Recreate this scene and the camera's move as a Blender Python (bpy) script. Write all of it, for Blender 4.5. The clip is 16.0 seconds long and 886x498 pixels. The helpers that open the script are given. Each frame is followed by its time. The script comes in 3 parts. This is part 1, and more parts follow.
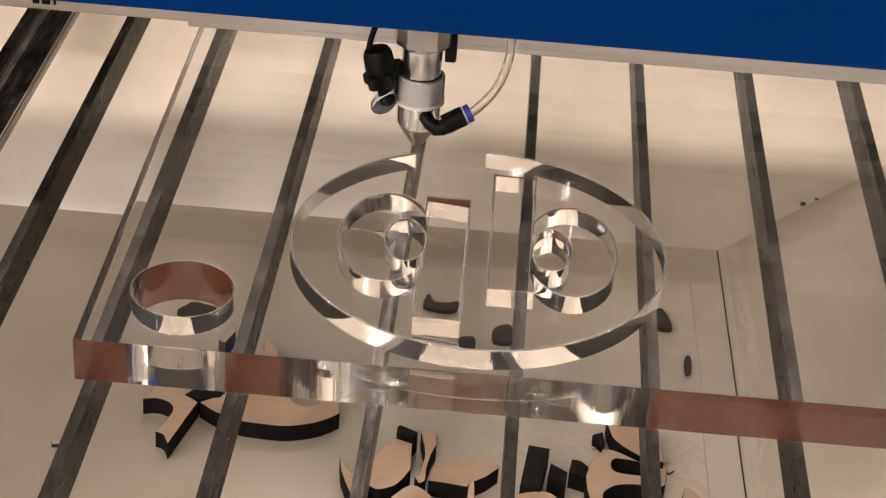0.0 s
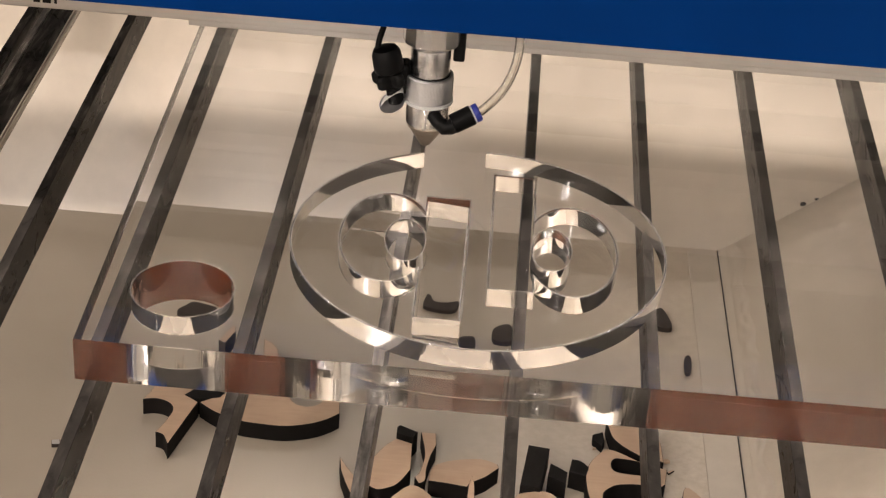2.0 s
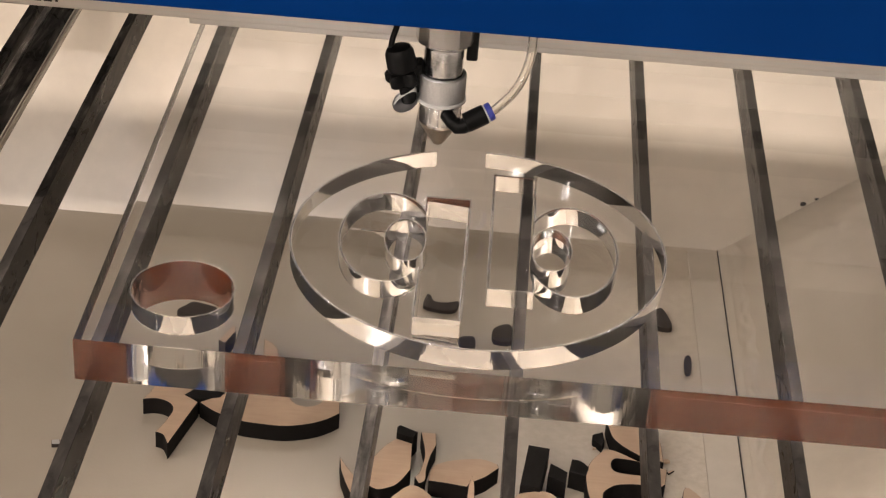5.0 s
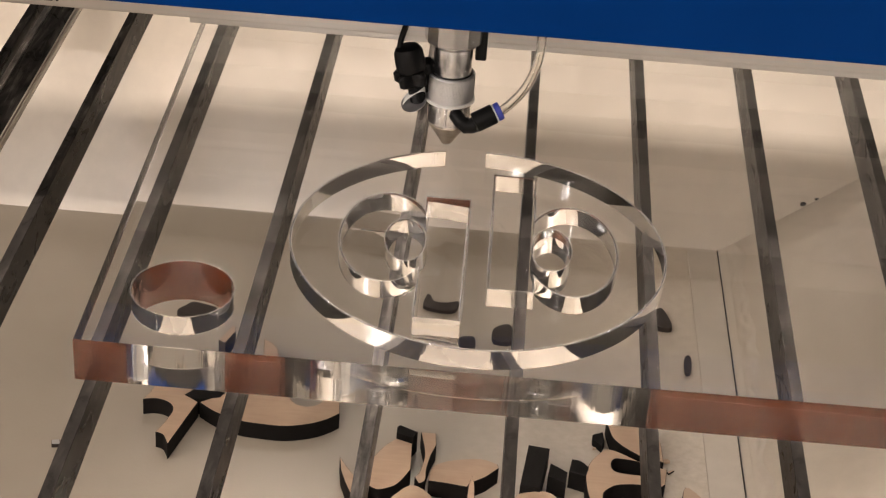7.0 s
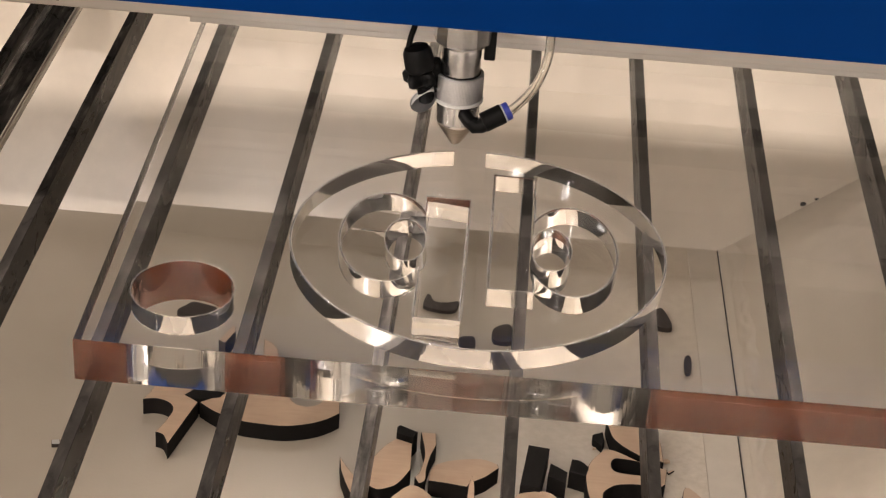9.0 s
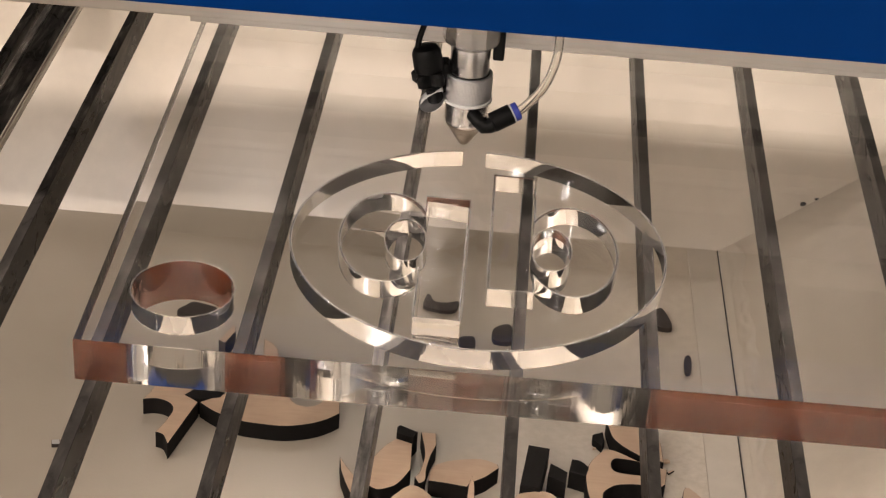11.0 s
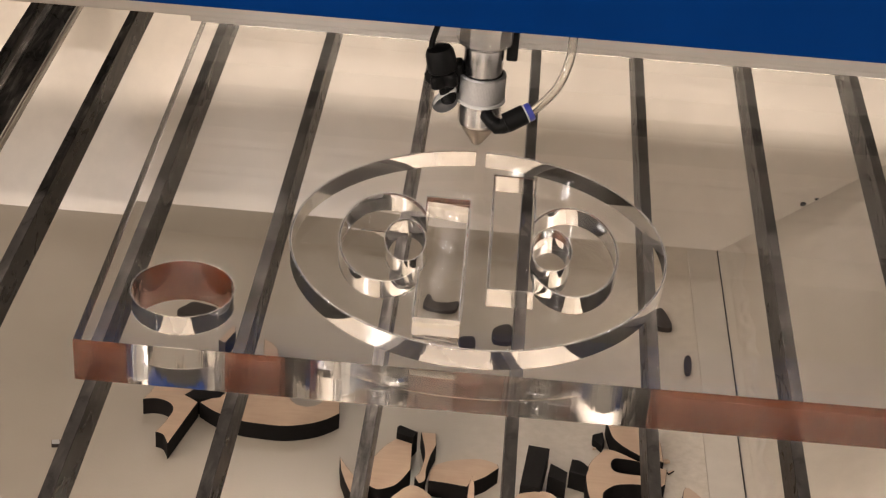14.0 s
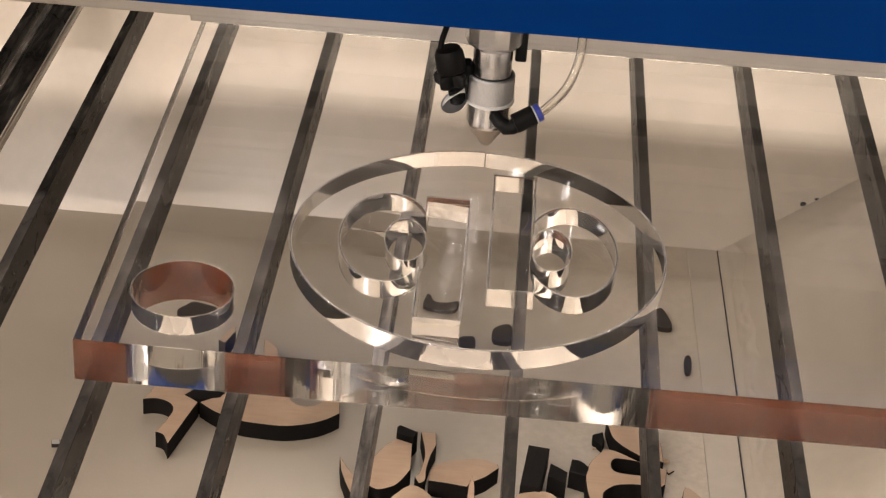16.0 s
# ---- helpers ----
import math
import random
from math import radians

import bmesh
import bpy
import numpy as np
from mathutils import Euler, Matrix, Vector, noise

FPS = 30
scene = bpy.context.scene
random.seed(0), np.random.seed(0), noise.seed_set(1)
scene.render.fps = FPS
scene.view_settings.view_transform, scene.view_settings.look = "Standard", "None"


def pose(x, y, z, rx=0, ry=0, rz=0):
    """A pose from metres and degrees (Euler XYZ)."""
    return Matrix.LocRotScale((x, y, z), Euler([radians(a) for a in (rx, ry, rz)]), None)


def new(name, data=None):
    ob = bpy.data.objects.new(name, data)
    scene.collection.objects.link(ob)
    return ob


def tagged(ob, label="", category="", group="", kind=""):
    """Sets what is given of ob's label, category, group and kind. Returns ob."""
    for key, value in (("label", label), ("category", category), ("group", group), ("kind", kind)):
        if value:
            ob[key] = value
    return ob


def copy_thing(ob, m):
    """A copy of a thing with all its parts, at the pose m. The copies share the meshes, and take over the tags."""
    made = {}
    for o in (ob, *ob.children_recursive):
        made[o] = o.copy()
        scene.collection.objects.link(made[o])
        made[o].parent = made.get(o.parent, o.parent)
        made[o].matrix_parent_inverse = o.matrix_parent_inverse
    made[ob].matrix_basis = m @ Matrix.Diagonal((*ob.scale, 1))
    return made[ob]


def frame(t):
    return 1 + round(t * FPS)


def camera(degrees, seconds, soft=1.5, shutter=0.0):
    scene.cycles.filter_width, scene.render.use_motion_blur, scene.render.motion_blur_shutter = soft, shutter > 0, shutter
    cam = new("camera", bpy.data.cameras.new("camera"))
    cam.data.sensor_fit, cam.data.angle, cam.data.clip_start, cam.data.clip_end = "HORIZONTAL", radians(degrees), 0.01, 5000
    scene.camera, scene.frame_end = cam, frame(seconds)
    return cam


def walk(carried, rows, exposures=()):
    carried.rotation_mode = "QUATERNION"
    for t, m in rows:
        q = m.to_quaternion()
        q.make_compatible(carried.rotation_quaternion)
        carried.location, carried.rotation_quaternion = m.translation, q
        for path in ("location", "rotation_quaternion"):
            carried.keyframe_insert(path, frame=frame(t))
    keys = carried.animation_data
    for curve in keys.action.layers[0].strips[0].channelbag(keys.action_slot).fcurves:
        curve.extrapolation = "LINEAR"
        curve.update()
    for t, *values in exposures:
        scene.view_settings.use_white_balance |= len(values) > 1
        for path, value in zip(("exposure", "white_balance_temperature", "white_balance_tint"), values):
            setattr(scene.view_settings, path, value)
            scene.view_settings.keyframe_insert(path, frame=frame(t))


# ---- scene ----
cam = camera(27.512, 16.0, soft=1.25)
EYE = pose(-0.0061, -0.8238, 0.5049, 58.138, -3.7505, 3.2045)
walk(cam, [(0.0, EYE), (16.0, EYE)], exposures=[(0.0, 0.0), (16.0, 0.0)])
scene.cycles.max_bounces = 24
scene.cycles.transmission_bounces = 20
scene.cycles.glossy_bounces = 20

# ---- world and lights ----
world = bpy.data.worlds.new("world")
scene.world = world
world.use_nodes = True
world.node_tree.nodes["Background"].inputs[0].default_value = (0.9, 0.86, 0.8, 1)
world.node_tree.nodes["Background"].inputs[1].default_value = 0.05

LAMP_Z = 2.1
LAMP_W, LAMP_D = 1.2, 0.07
# unseen ceiling battens added to light the tray: place and power of each
LAMPS = [(0.1, 0.1, 90), (-0.9, -3.4, 68), (-3.0, -2.0, 114), (0.1, 2.4, 5), (-2.4, 0.4, 8), (2.4, 0.2, 5)]
for lx, ly, power in LAMPS:
    light = bpy.data.lights.new("added_tube_light", "AREA")
    light.shape, light.size, light.size_y = "RECTANGLE", LAMP_W, LAMP_D
    light.energy, light.color = power, (1.0, 0.87, 0.81)
    new("added_tube_light", light).matrix_world = pose(lx, ly, LAMP_Z - 0.03)

# ---- sizes ----
THICK = 0.0237          # acrylic sheet
BED = -THICK - 0.0002   # top of the blades
TRAY = -0.25            # flat bottom of the scrap tray
PLY = 0.013             # plywood scraps
R = 0.1                 # disc being cut
SHEET = (-0.1905, 0.42, -0.1194, 0.262)
PITCH, BLADE_W, BLADE_H = 0.0683, 0.006, 0.024
BLADE_X0, BLADE_YAW = -0.1846, 0.0103
# how far single blades stand off the even pitch, and their twist
BLADE_PLAY = {1: (0.0018, 0.006), 2: (0.0020, 0.0075), 3: (0.0018, 0.005), 4: (0.0010, 0.004), 5: (0.003, 0.008), 6: (0.0048, 0.0085)}
FLOOR_X0, FLOOR_X1, FLOOR_Y1, FLOOR_Y0 = -0.52, 0.191, 0.405, -0.42


# ---- materials ----
def material(name, colour, rough=0.5, metal=0.0):
    m = bpy.data.materials.new(name)
    m.use_nodes = True
    b = m.node_tree.nodes["Principled BSDF"]
    b.inputs["Base Color"].default_value = (*colour, 1)
    b.inputs["Roughness"].default_value = rough
    b.inputs["Metallic"].default_value = metal
    return m, m.node_tree.nodes, m.node_tree.links, b


def coords(nodes, links, scale=(1, 1, 1), space="Object"):
    tc, mp = nodes.new("ShaderNodeTexCoord"), nodes.new("ShaderNodeMapping")
    mp.inputs["Scale"].default_value = scale
    links.new(tc.outputs[space], mp.inputs["Vector"])
    return mp.outputs["Vector"]


def noise_node(nodes, links, vec, scale, detail=4.0, rough=0.55, distort=0.0):
    n = nodes.new("ShaderNodeTexNoise")
    n.inputs["Scale"].default_value, n.inputs["Detail"].default_value = scale, detail
    n.inputs["Roughness"].default_value, n.inputs["Distortion"].default_value = rough, distort
    links.new(vec, n.inputs["Vector"])
    return n.outputs["Fac"]


def ramp(nodes, links, fac, stops):
    r = nodes.new("ShaderNodeValToRGB")
    els = r.color_ramp.elements
    while len(els) < len(stops):
        els.new(0.5)
    for e, (at, c) in zip(els, stops):
        e.position = at
        e.color = (*c, 1) if not isinstance(c, float) else (c, c, c, 1)
    links.new(fac, r.inputs["Fac"])
    return r.outputs["Color"]


def mix(nodes, links, fac, a, b, kind="MIX"):
    n = nodes.new("ShaderNodeMix")
    n.data_type, n.blend_type = "RGBA", kind
    if isinstance(fac, float):
        n.inputs[0].default_value = fac
    else:
        links.new(fac, n.inputs[0])
    links.new(a, n.inputs[6])
    links.new(b, n.inputs[7])
    return n.outputs[2]


def bump(nodes, links, b, height, strength, dist=0.001):
    n = nodes.new("ShaderNodeBump")
    n.inputs["Strength"].default_value, n.inputs["Distance"].default_value = strength, dist
    links.new(height, n.inputs["Height"])
    links.new(n.outputs["Normal"], b.inputs["Normal"])


def acrylic_material():
    m, nodes, links, b = material("clear_acrylic", (0.985, 0.985, 0.98), 0.0)
    b.inputs["Transmission Weight"].default_value = 1.0
    b.inputs["IOR"].default_value = 1.49
    return m


def cut_acrylic_material(name="rippled_cut_acrylic", along=420, up=9, depth=0.00007):
    m = acrylic_material()
    m.name = name
    nodes, links = m.node_tree.nodes, m.node_tree.links
    v = coords(nodes, links, (along, along, up))
    bump(nodes, links, nodes["Principled BSDF"], noise_node(nodes, links, v, 1.0, 3), 1.0, depth)
    return m


def tray_material():
    m, nodes, links, b = material("cream_enamel", (0.6, 0.53, 0.43), 0.25)
    v = coords(nodes, links)
    big = noise_node(nodes, links, v, 6, 3)
    fine = noise_node(nodes, links, v, 70, 5)
    c1 = ramp(nodes, links, big, [(0.1, (0.54, 0.47, 0.375)), (0.9, (0.68, 0.605, 0.495))])
    c2 = ramp(nodes, links, fine, [(0.1, 0.85), (0.9, 1.0)])
    links.new(mix(nodes, links, 1.0, c1, c2, "MULTIPLY"), b.inputs["Base Color"])
    bump(nodes, links, b, noise_node(nodes, links, v, 60, 3), 0.035, 0.002)
    return m


def blade_material(name, lo, mid, hi, scuff=5.0, bare=0.36):
    m, nodes, links, b = material(name, mid, 0.35)
    b.inputs["Specular IOR Level"].default_value = 0.02
    v = coords(nodes, links, (30, 12, 30))
    n1 = noise_node(nodes, links, v, 2.2, 5, 0.6, 1.5)
    # diagonal scuffs left by sheets dragged over the bed
    v2 = coords(nodes, links, (1, 1, 1))
    mp = v2.node
    mp.inputs["Rotation"].default_value = (0, 0, radians(28))
    mp.inputs["Scale"].default_value = (260, 26, 60)
    n2 = noise_node(nodes, links, v2, 1.0, 4, 0.6, 0.4)
    v3 = coords(nodes, links, (9, 9, 9))
    n3 = noise_node(nodes, links, v3, 1.0, 3)
    c1 = ramp(nodes, links, n1, [(0.25, lo), (0.5, mid), (0.85, hi)])
    c2 = ramp(nodes, links, n2, [(0.33, 0.8), (0.48, scuff * 0.32), (0.68, scuff)])
    worn = mix(nodes, links, 1.0, c1, c2, "MULTIPLY")
    # most of the wear lies at the loading end of the bed
    sep = nodes.new("ShaderNodeSeparateXYZ")
    links.new(coords(nodes, links), sep.inputs[0])
    end = ramp(nodes, links, sep.outputs["Y"], [(0.0, 0.12), (0.22, 1.0)])
    mask = mix(nodes, links, 1.0, ramp(nodes, links, n3, [(bare, 0.0), (bare + 0.18, 1.0)]), end, "MULTIPLY")
    links.new(mix(nodes, links, mask, c1, worn), b.inputs["Base Color"])
    links.new(ramp(nodes, links, n1, [(0.3, 0.22), (0.7, 0.4)]), b.inputs["Roughness"])
    return m


def painted_material(name, lo, hi, rough, grain=600, strength=0.08):
    m, nodes, links, b = material(name, hi, rough)
    v = coords(nodes, links)
    links.new(ramp(nodes, links, noise_node(nodes, links, v, 9, 4), [(0.3, lo), (0.7, hi)]), b.inputs["Base Color"])
    bump(nodes, links, b, noise_node(nodes, links, v, grain, 2), strength, 0.0003)
    return m


def brushed_material(name, lo, hi, rough, stretch):
    m, nodes, links, b = material(name, hi, rough, 1.0)
    v = coords(nodes, links, stretch)
    n = noise_node(nodes, links, v, 4, 4)
    links.new(ramp(nodes, links, n, [(0.3, lo), (0.7, hi)]), b.inputs["Base Color"])
    links.new(ramp(nodes, links, n, [(0.3, rough * 0.8), (0.7, rough * 1.25)]), b.inputs["Roughness"])
    return m


def plywood_material():
    m, nodes, links, b = material("plywood_face", (0.5, 0.33, 0.19), 0.6)
    v = coords(nodes, links, (12, 90, 12))
    g = noise_node(nodes, links, v, 3, 5, 0.6, 0.6)
    v2 = coords(nodes, links)
    s = noise_node(nodes, links, v2, 25, 4)
    c1 = ramp(nodes, links, g, [(0.3, (0.5, 0.35, 0.235)), (0.7, (0.56, 0.4, 0.27))])
    c2 = ramp(nodes, links, s, [(0.3, 0.82), (0.65, 1.0)])
    links.new(mix(nodes, links, 1.0, c1, c2, "MULTIPLY"), b.inputs["Base Color"])
    return m


def film_material():
    m, nodes, links, b = material("brown_paper_film", (0.5, 0.25, 0.16), 0.6)
    v = coords(nodes, links)
    links.new(ramp(nodes, links, noise_node(nodes, links, v, 14, 3), [(0.3, (0.31, 0.088, 0.027)), (0.7, (0.35, 0.102, 0.033))]), b.inputs["Base Color"])
    t = nodes.new("ShaderNodeBsdfTranslucent")
    t.inputs["Color"].default_value = (0.46, 0.135, 0.042, 1)
    mx = nodes.new("ShaderNodeMixShader")
    mx.inputs[0].default_value = 0.5
    links.new(b.outputs[0], mx.inputs[1])
    links.new(t.outputs[0], mx.inputs[2])
    links.new(mx.outputs[0], nodes["Material Output"].inputs["Surface"])
    return m


def glow_material(name, colour, power):
    m, nodes, links, b = material(name, (0.8, 0.8, 0.8), 0.4)
    b.inputs["Emission Color"].default_value = (*colour, 1)
    b.inputs["Emission Strength"].default_value = power
    return m


ACRYLIC = acrylic_material()
CUT = cut_acrylic_material()
SAWN = cut_acrylic_material("streaked_outer_edge", 600, 5, 0.00016)
SAWN.node_tree.nodes["Principled BSDF"].inputs["Roughness"].default_value = 0.03
BEAD = acrylic_material()
BEAD.name = "frosted_acrylic_bead"
BEAD.node_tree.nodes["Principled BSDF"].inputs["Roughness"].default_value = 0.04
BEAD.node_tree.nodes["Principled BSDF"].inputs["Transmission Weight"].default_value = 0.97
ENAMEL = tray_material()


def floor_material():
    """Gritty enamel; shade put into the colour, darker left, lit right, ragged border between."""
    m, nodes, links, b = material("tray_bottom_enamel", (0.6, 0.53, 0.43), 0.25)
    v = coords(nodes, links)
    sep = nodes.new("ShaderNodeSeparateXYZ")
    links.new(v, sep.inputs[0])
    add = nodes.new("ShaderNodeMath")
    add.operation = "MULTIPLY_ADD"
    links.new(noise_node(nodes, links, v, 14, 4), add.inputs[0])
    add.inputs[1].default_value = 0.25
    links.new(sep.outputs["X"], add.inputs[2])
    lit_mask = ramp(nodes, links, add.outputs[0], [(0.12, 0.0), (0.26, 1.0)])
    shaded_tone = ramp(nodes, links, noise_node(nodes, links, v, 6, 3), [(0.1, (0.39, 0.34, 0.27)), (0.9, (0.48, 0.42, 0.335))])
    lit_tone = ramp(nodes, links, noise_node(nodes, links, v, 160, 5), [(0.3, (0.53, 0.455, 0.355)), (0.7, (0.63, 0.545, 0.43))])
    links.new(mix(nodes, links, lit_mask, shaded_tone, lit_tone), b.inputs["Base Color"])
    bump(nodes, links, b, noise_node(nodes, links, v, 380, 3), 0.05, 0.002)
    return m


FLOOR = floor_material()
BLADE = blade_material("blackened_aluminium", (0.009, 0.008, 0.007), (0.0165, 0.0145, 0.0125), (0.045, 0.04, 0.034))
PALE_END = blade_material("pale_end_aluminium", (0.011, 0.01, 0.009), (0.019, 0.017, 0.0148), (0.045, 0.04, 0.034), 22.0, 0.05)
SCUFFED = blade_material("bare_worn_aluminium", (0.08, 0.072, 0.063), (0.14, 0.125, 0.11), (0.25, 0.225, 0.2))
BLUE = painted_material("blue_powder_coat", (0.0003, 0.027, 0.15), (0.0005, 0.031, 0.17), 0.6)
BLUE.node_tree.nodes["Principled BSDF"].inputs["Specular IOR Level"].default_value = 0.03
GREY_RAIL = brushed_material("anodised_aluminium", (0.5, 0.48, 0.46), (0.6, 0.58, 0.55), 0.5, (3, 60, 60))
STEEL = brushed_material("satin_steel", (0.74, 0.74, 0.75), (0.77, 0.77, 0.78), 0.2, (15, 15, 900))
KNURL = brushed_material("knurled_aluminium", (0.6, 0.6, 0.61), (0.68, 0.68, 0.68), 0.42, (200, 200, 200))
BRASSY = brushed_material("worn_nozzle_steel", (0.4, 0.36, 0.31), (0.48, 0.44, 0.38), 0.3, (30, 30, 3000))
BLACK = painted_material("black_plastic", (0.004, 0.004, 0.004), (0.008, 0.008, 0.008), 0.45, 900, 0.1)
BLACK.node_tree.nodes["Principled BSDF"].inputs["Specular IOR Level"].default_value = 0.13
COLLAR = painted_material("blue_plastic", (0.03, 0.045, 0.3), (0.04, 0.06, 0.38), 0.35)
WOOD = plywood_material()
CHAR = painted_material("charred_edge", (0.003, 0.0025, 0.002), (0.009, 0.007, 0.006), 0.75, 300, 0.4)
CHAR.node_tree.nodes["Principled BSDF"].inputs["Specular IOR Level"].default_value = 0.2
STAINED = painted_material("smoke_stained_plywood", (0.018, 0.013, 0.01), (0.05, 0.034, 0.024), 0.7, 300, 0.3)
FILM = film_material()
WALL = painted_material("pale_wall_paint", (0.55, 0.52, 0.47), (0.62, 0.59, 0.54), 0.8)
CONCRETE = painted_material("grey_concrete", (0.22, 0.21, 0.2), (0.3, 0.29, 0.27), 0.7, 80, 0.3)
DARK_PAINT = painted_material("dark_grey_paint", (0.03, 0.03, 0.032), (0.045, 0.045, 0.047), 0.55)
FRAME_PAINT = painted_material("grey_frame_paint", (0.42, 0.41, 0.39), (0.5, 0.49, 0.46), 0.5)
TUBE_GLOW = glow_material("lamp_tube", (1.0, 0.95, 0.9), 40.0)


def tube_material():
    m, nodes, links, b = material("clear_hose", (0.97, 0.96, 0.93), 0.03)
    b.inputs["Transmission Weight"].default_value = 1.0
    b.inputs["IOR"].default_value = 1.4
    return m


HOSE = tube_material()
CLIP = painted_material("pale_grey_plastic", (0.55, 0.55, 0.53), (0.62, 0.62, 0.6), 0.35)


# ---- mesh helpers ----
def link_mesh(name, me, mats, parent=None, label=""):
    for m in mats if isinstance(mats, (list, tuple)) else [mats]:
        me.materials.append(m)
    ob = new(name, me)
    if parent:
        ob.parent = parent
    return tagged(ob, label) if label else ob


def part(name, bm, mats, parent=None, label="", smooth=None):
    me = bpy.data.meshes.new(name)
    bmesh.ops.recalc_face_normals(bm, faces=bm.faces)
    bm.to_mesh(me)
    bm.free()
    if smooth:
        me.polygons.foreach_set("use_smooth", [True] * len(me.polygons))
        me.set_sharp_from_angle(angle=radians(smooth))
    return link_mesh(name, me, mats, parent, label)


def thing(name, m, label, category, group="", kind=""):
    ob = new(name)
    ob.matrix_basis = m
    ob.empty_display_size = 0.01
    return tagged(ob, label, category, group, kind)


def box(x0, x1, y0, y1, z0, z1, bevel=0.0, bm=None):
    bm = bm or bmesh.new()
    made = bmesh.ops.create_cube(bm, size=1, matrix=Matrix.LocRotScale(((x0 + x1) / 2, (y0 + y1) / 2, (z0 + z1) / 2), None, (x1 - x0, y1 - y0, z1 - z0)))
    if bevel:
        edges = list({e for v in made["verts"] for e in v.link_edges})
        bmesh.ops.bevel(bm, geom=edges, offset=bevel, segments=2, profile=0.5, affect="EDGES")
    return bm


def lathe(profile, steps=48, ridge=0.0, ridges=0):
    """A turned body: (radius, height) pairs from bottom to top, with flutes where ridge is given."""
    bm = bmesh.new()
    rings = []
    for r, z in profile:
        ring = []
        for i in range(steps):
            a = 2 * math.pi * i / steps
            rr = r + (ridge if ridges and i % 2 else 0.0)
            ring.append(bm.verts.new((rr * math.cos(a), rr * math.sin(a), z)))
        rings.append(ring)
    for lo, hi in zip(rings, rings[1:]):
        for i in range(steps):
            j = (i + 1) % steps
            bm.faces.new((lo[i], lo[j], hi[j], hi[i]))
    bm.faces.new(rings[0][::-1])
    bm.faces.new(rings[-1])
    return bm


def arc(cx, cy, r, a0, a1, n):
    return [(cx + r * math.cos(radians(a0 + (a1 - a0) * i / n)), cy + r * math.sin(radians(a0 + (a1 - a0) * i / n))) for i in range(n + 1)]


def spline(points, n=6, closed=True):
    """A smooth outline through a few points."""
    pts = [Vector(q) for q in points]
    out, k = [], len(pts)
    for i in range(k if closed else k - 1):
        a, b, c, d = (pts[(i + j) % k] if closed else pts[min(max(i + j, 0), k - 1)] for j in (-1, 0, 1, 2))
        for s in range(n):
            t = s / n
            out.append(tuple(0.5 * ((2 * b) + (c - a) * t + (2 * a - 5 * b + 4 * c - d) * t * t + (3 * b - a - 3 * c + d) * t ** 3)))
    if not closed:
        out.append(tuple(pts[-1]))
    return out


def area(loop):
    return sum(a[0] * b[1] - b[0] * a[1] for a, b in zip(loop, loop[1:] + loop[:1])) / 2


def inset(loop, d):
    """The loop moved to its left by d."""
    out, n = [], len(loop)
    for i in range(n):
        p, q, r = Vector(loop[i - 1]), Vector(loop[i]), Vector(loop[(i + 1) % n])
        u, v = (q - p).normalized(), (r - q).normalized()
        nu, nv = Vector((-u.y, u.x)), Vector((-v.y, v.x))
        m = nu + nv
        m = m / max(m.dot(m) / 2, 0.35)
        out.append(tuple(q + m * d))
    return out


def slab(name, outer, holes, z0, z1, mats, parent=None, label="", edge=0.0002, smooth=28, flip=False, side_index=0, sag=None, outer_index=None):
    """A plate with holes through it and finely broken edges."""
    from_holes = [h if area(h) < 0 else h[::-1] for h in holes]
    loops = [outer if area(outer) > 0 else outer[::-1]] + from_holes
    verts, faces, sides = [], [], []
    top, low = [], []
    for which, loop in enumerate(loops):
        ins, n, base = inset(loop, edge), len(loop), len(verts)
        for pts, z in ((ins, z1), (loop, z1 - edge), (loop, z0 + edge), (ins, z0)):
            verts += [(x, y, z) for x, y in pts]
        top.append((ins, base)), low.append((ins, base + 3 * n))
        for k in range(3):
            for i in range(n):
                j = (i + 1) % n
                faces.append((base + k * n + j, base + k * n + i, base + (k + 1) * n + i, base + (k + 1) * n + j))
                sides.append(side_index if which or outer_index is None else outer_index)
    from mathutils.geometry import tessellate_polygon
    tris = tessellate_polygon([[Vector((x, y, 0)) for x, y in ins] for ins, _ in top])
    index_top = [b + i for ins, b in top for i in range(len(ins))]
    index_low = [b + i for ins, b in low for i in range(len(ins))]
    flat = [q for ins, _ in top for q in ins]
    for a, b, c in tris:
        pa, pb, pc = Vector(flat[a]), Vector(flat[b]), Vector(flat[c])
        if (pb - pa).cross(pc - pa) < 0:
            b, c = c, b
        faces.append((index_top[a], index_top[b], index_top[c]))
        faces.append((index_low[a], index_low[c], index_low[b]))
        sides += [-1, -1]
    if flip:
        faces = [f[::-1] for f in faces]
    if sag:
        verts = [(x, y, z - max(0.0, sag[0] + sag[1] * x)) for x, y, z in verts]
    me = bpy.data.meshes.new(name)
    me.from_pydata(verts, [], faces)
    me.polygons.foreach_set("use_smooth", [k >= 0 for k in sides])
    me.polygons.foreach_set("material_index", [max(k, 0) for k in sides])
    me.set_sharp_from_angle(angle=radians(smooth))
    me.validate()
    return link_mesh(name, me, mats, parent, label)


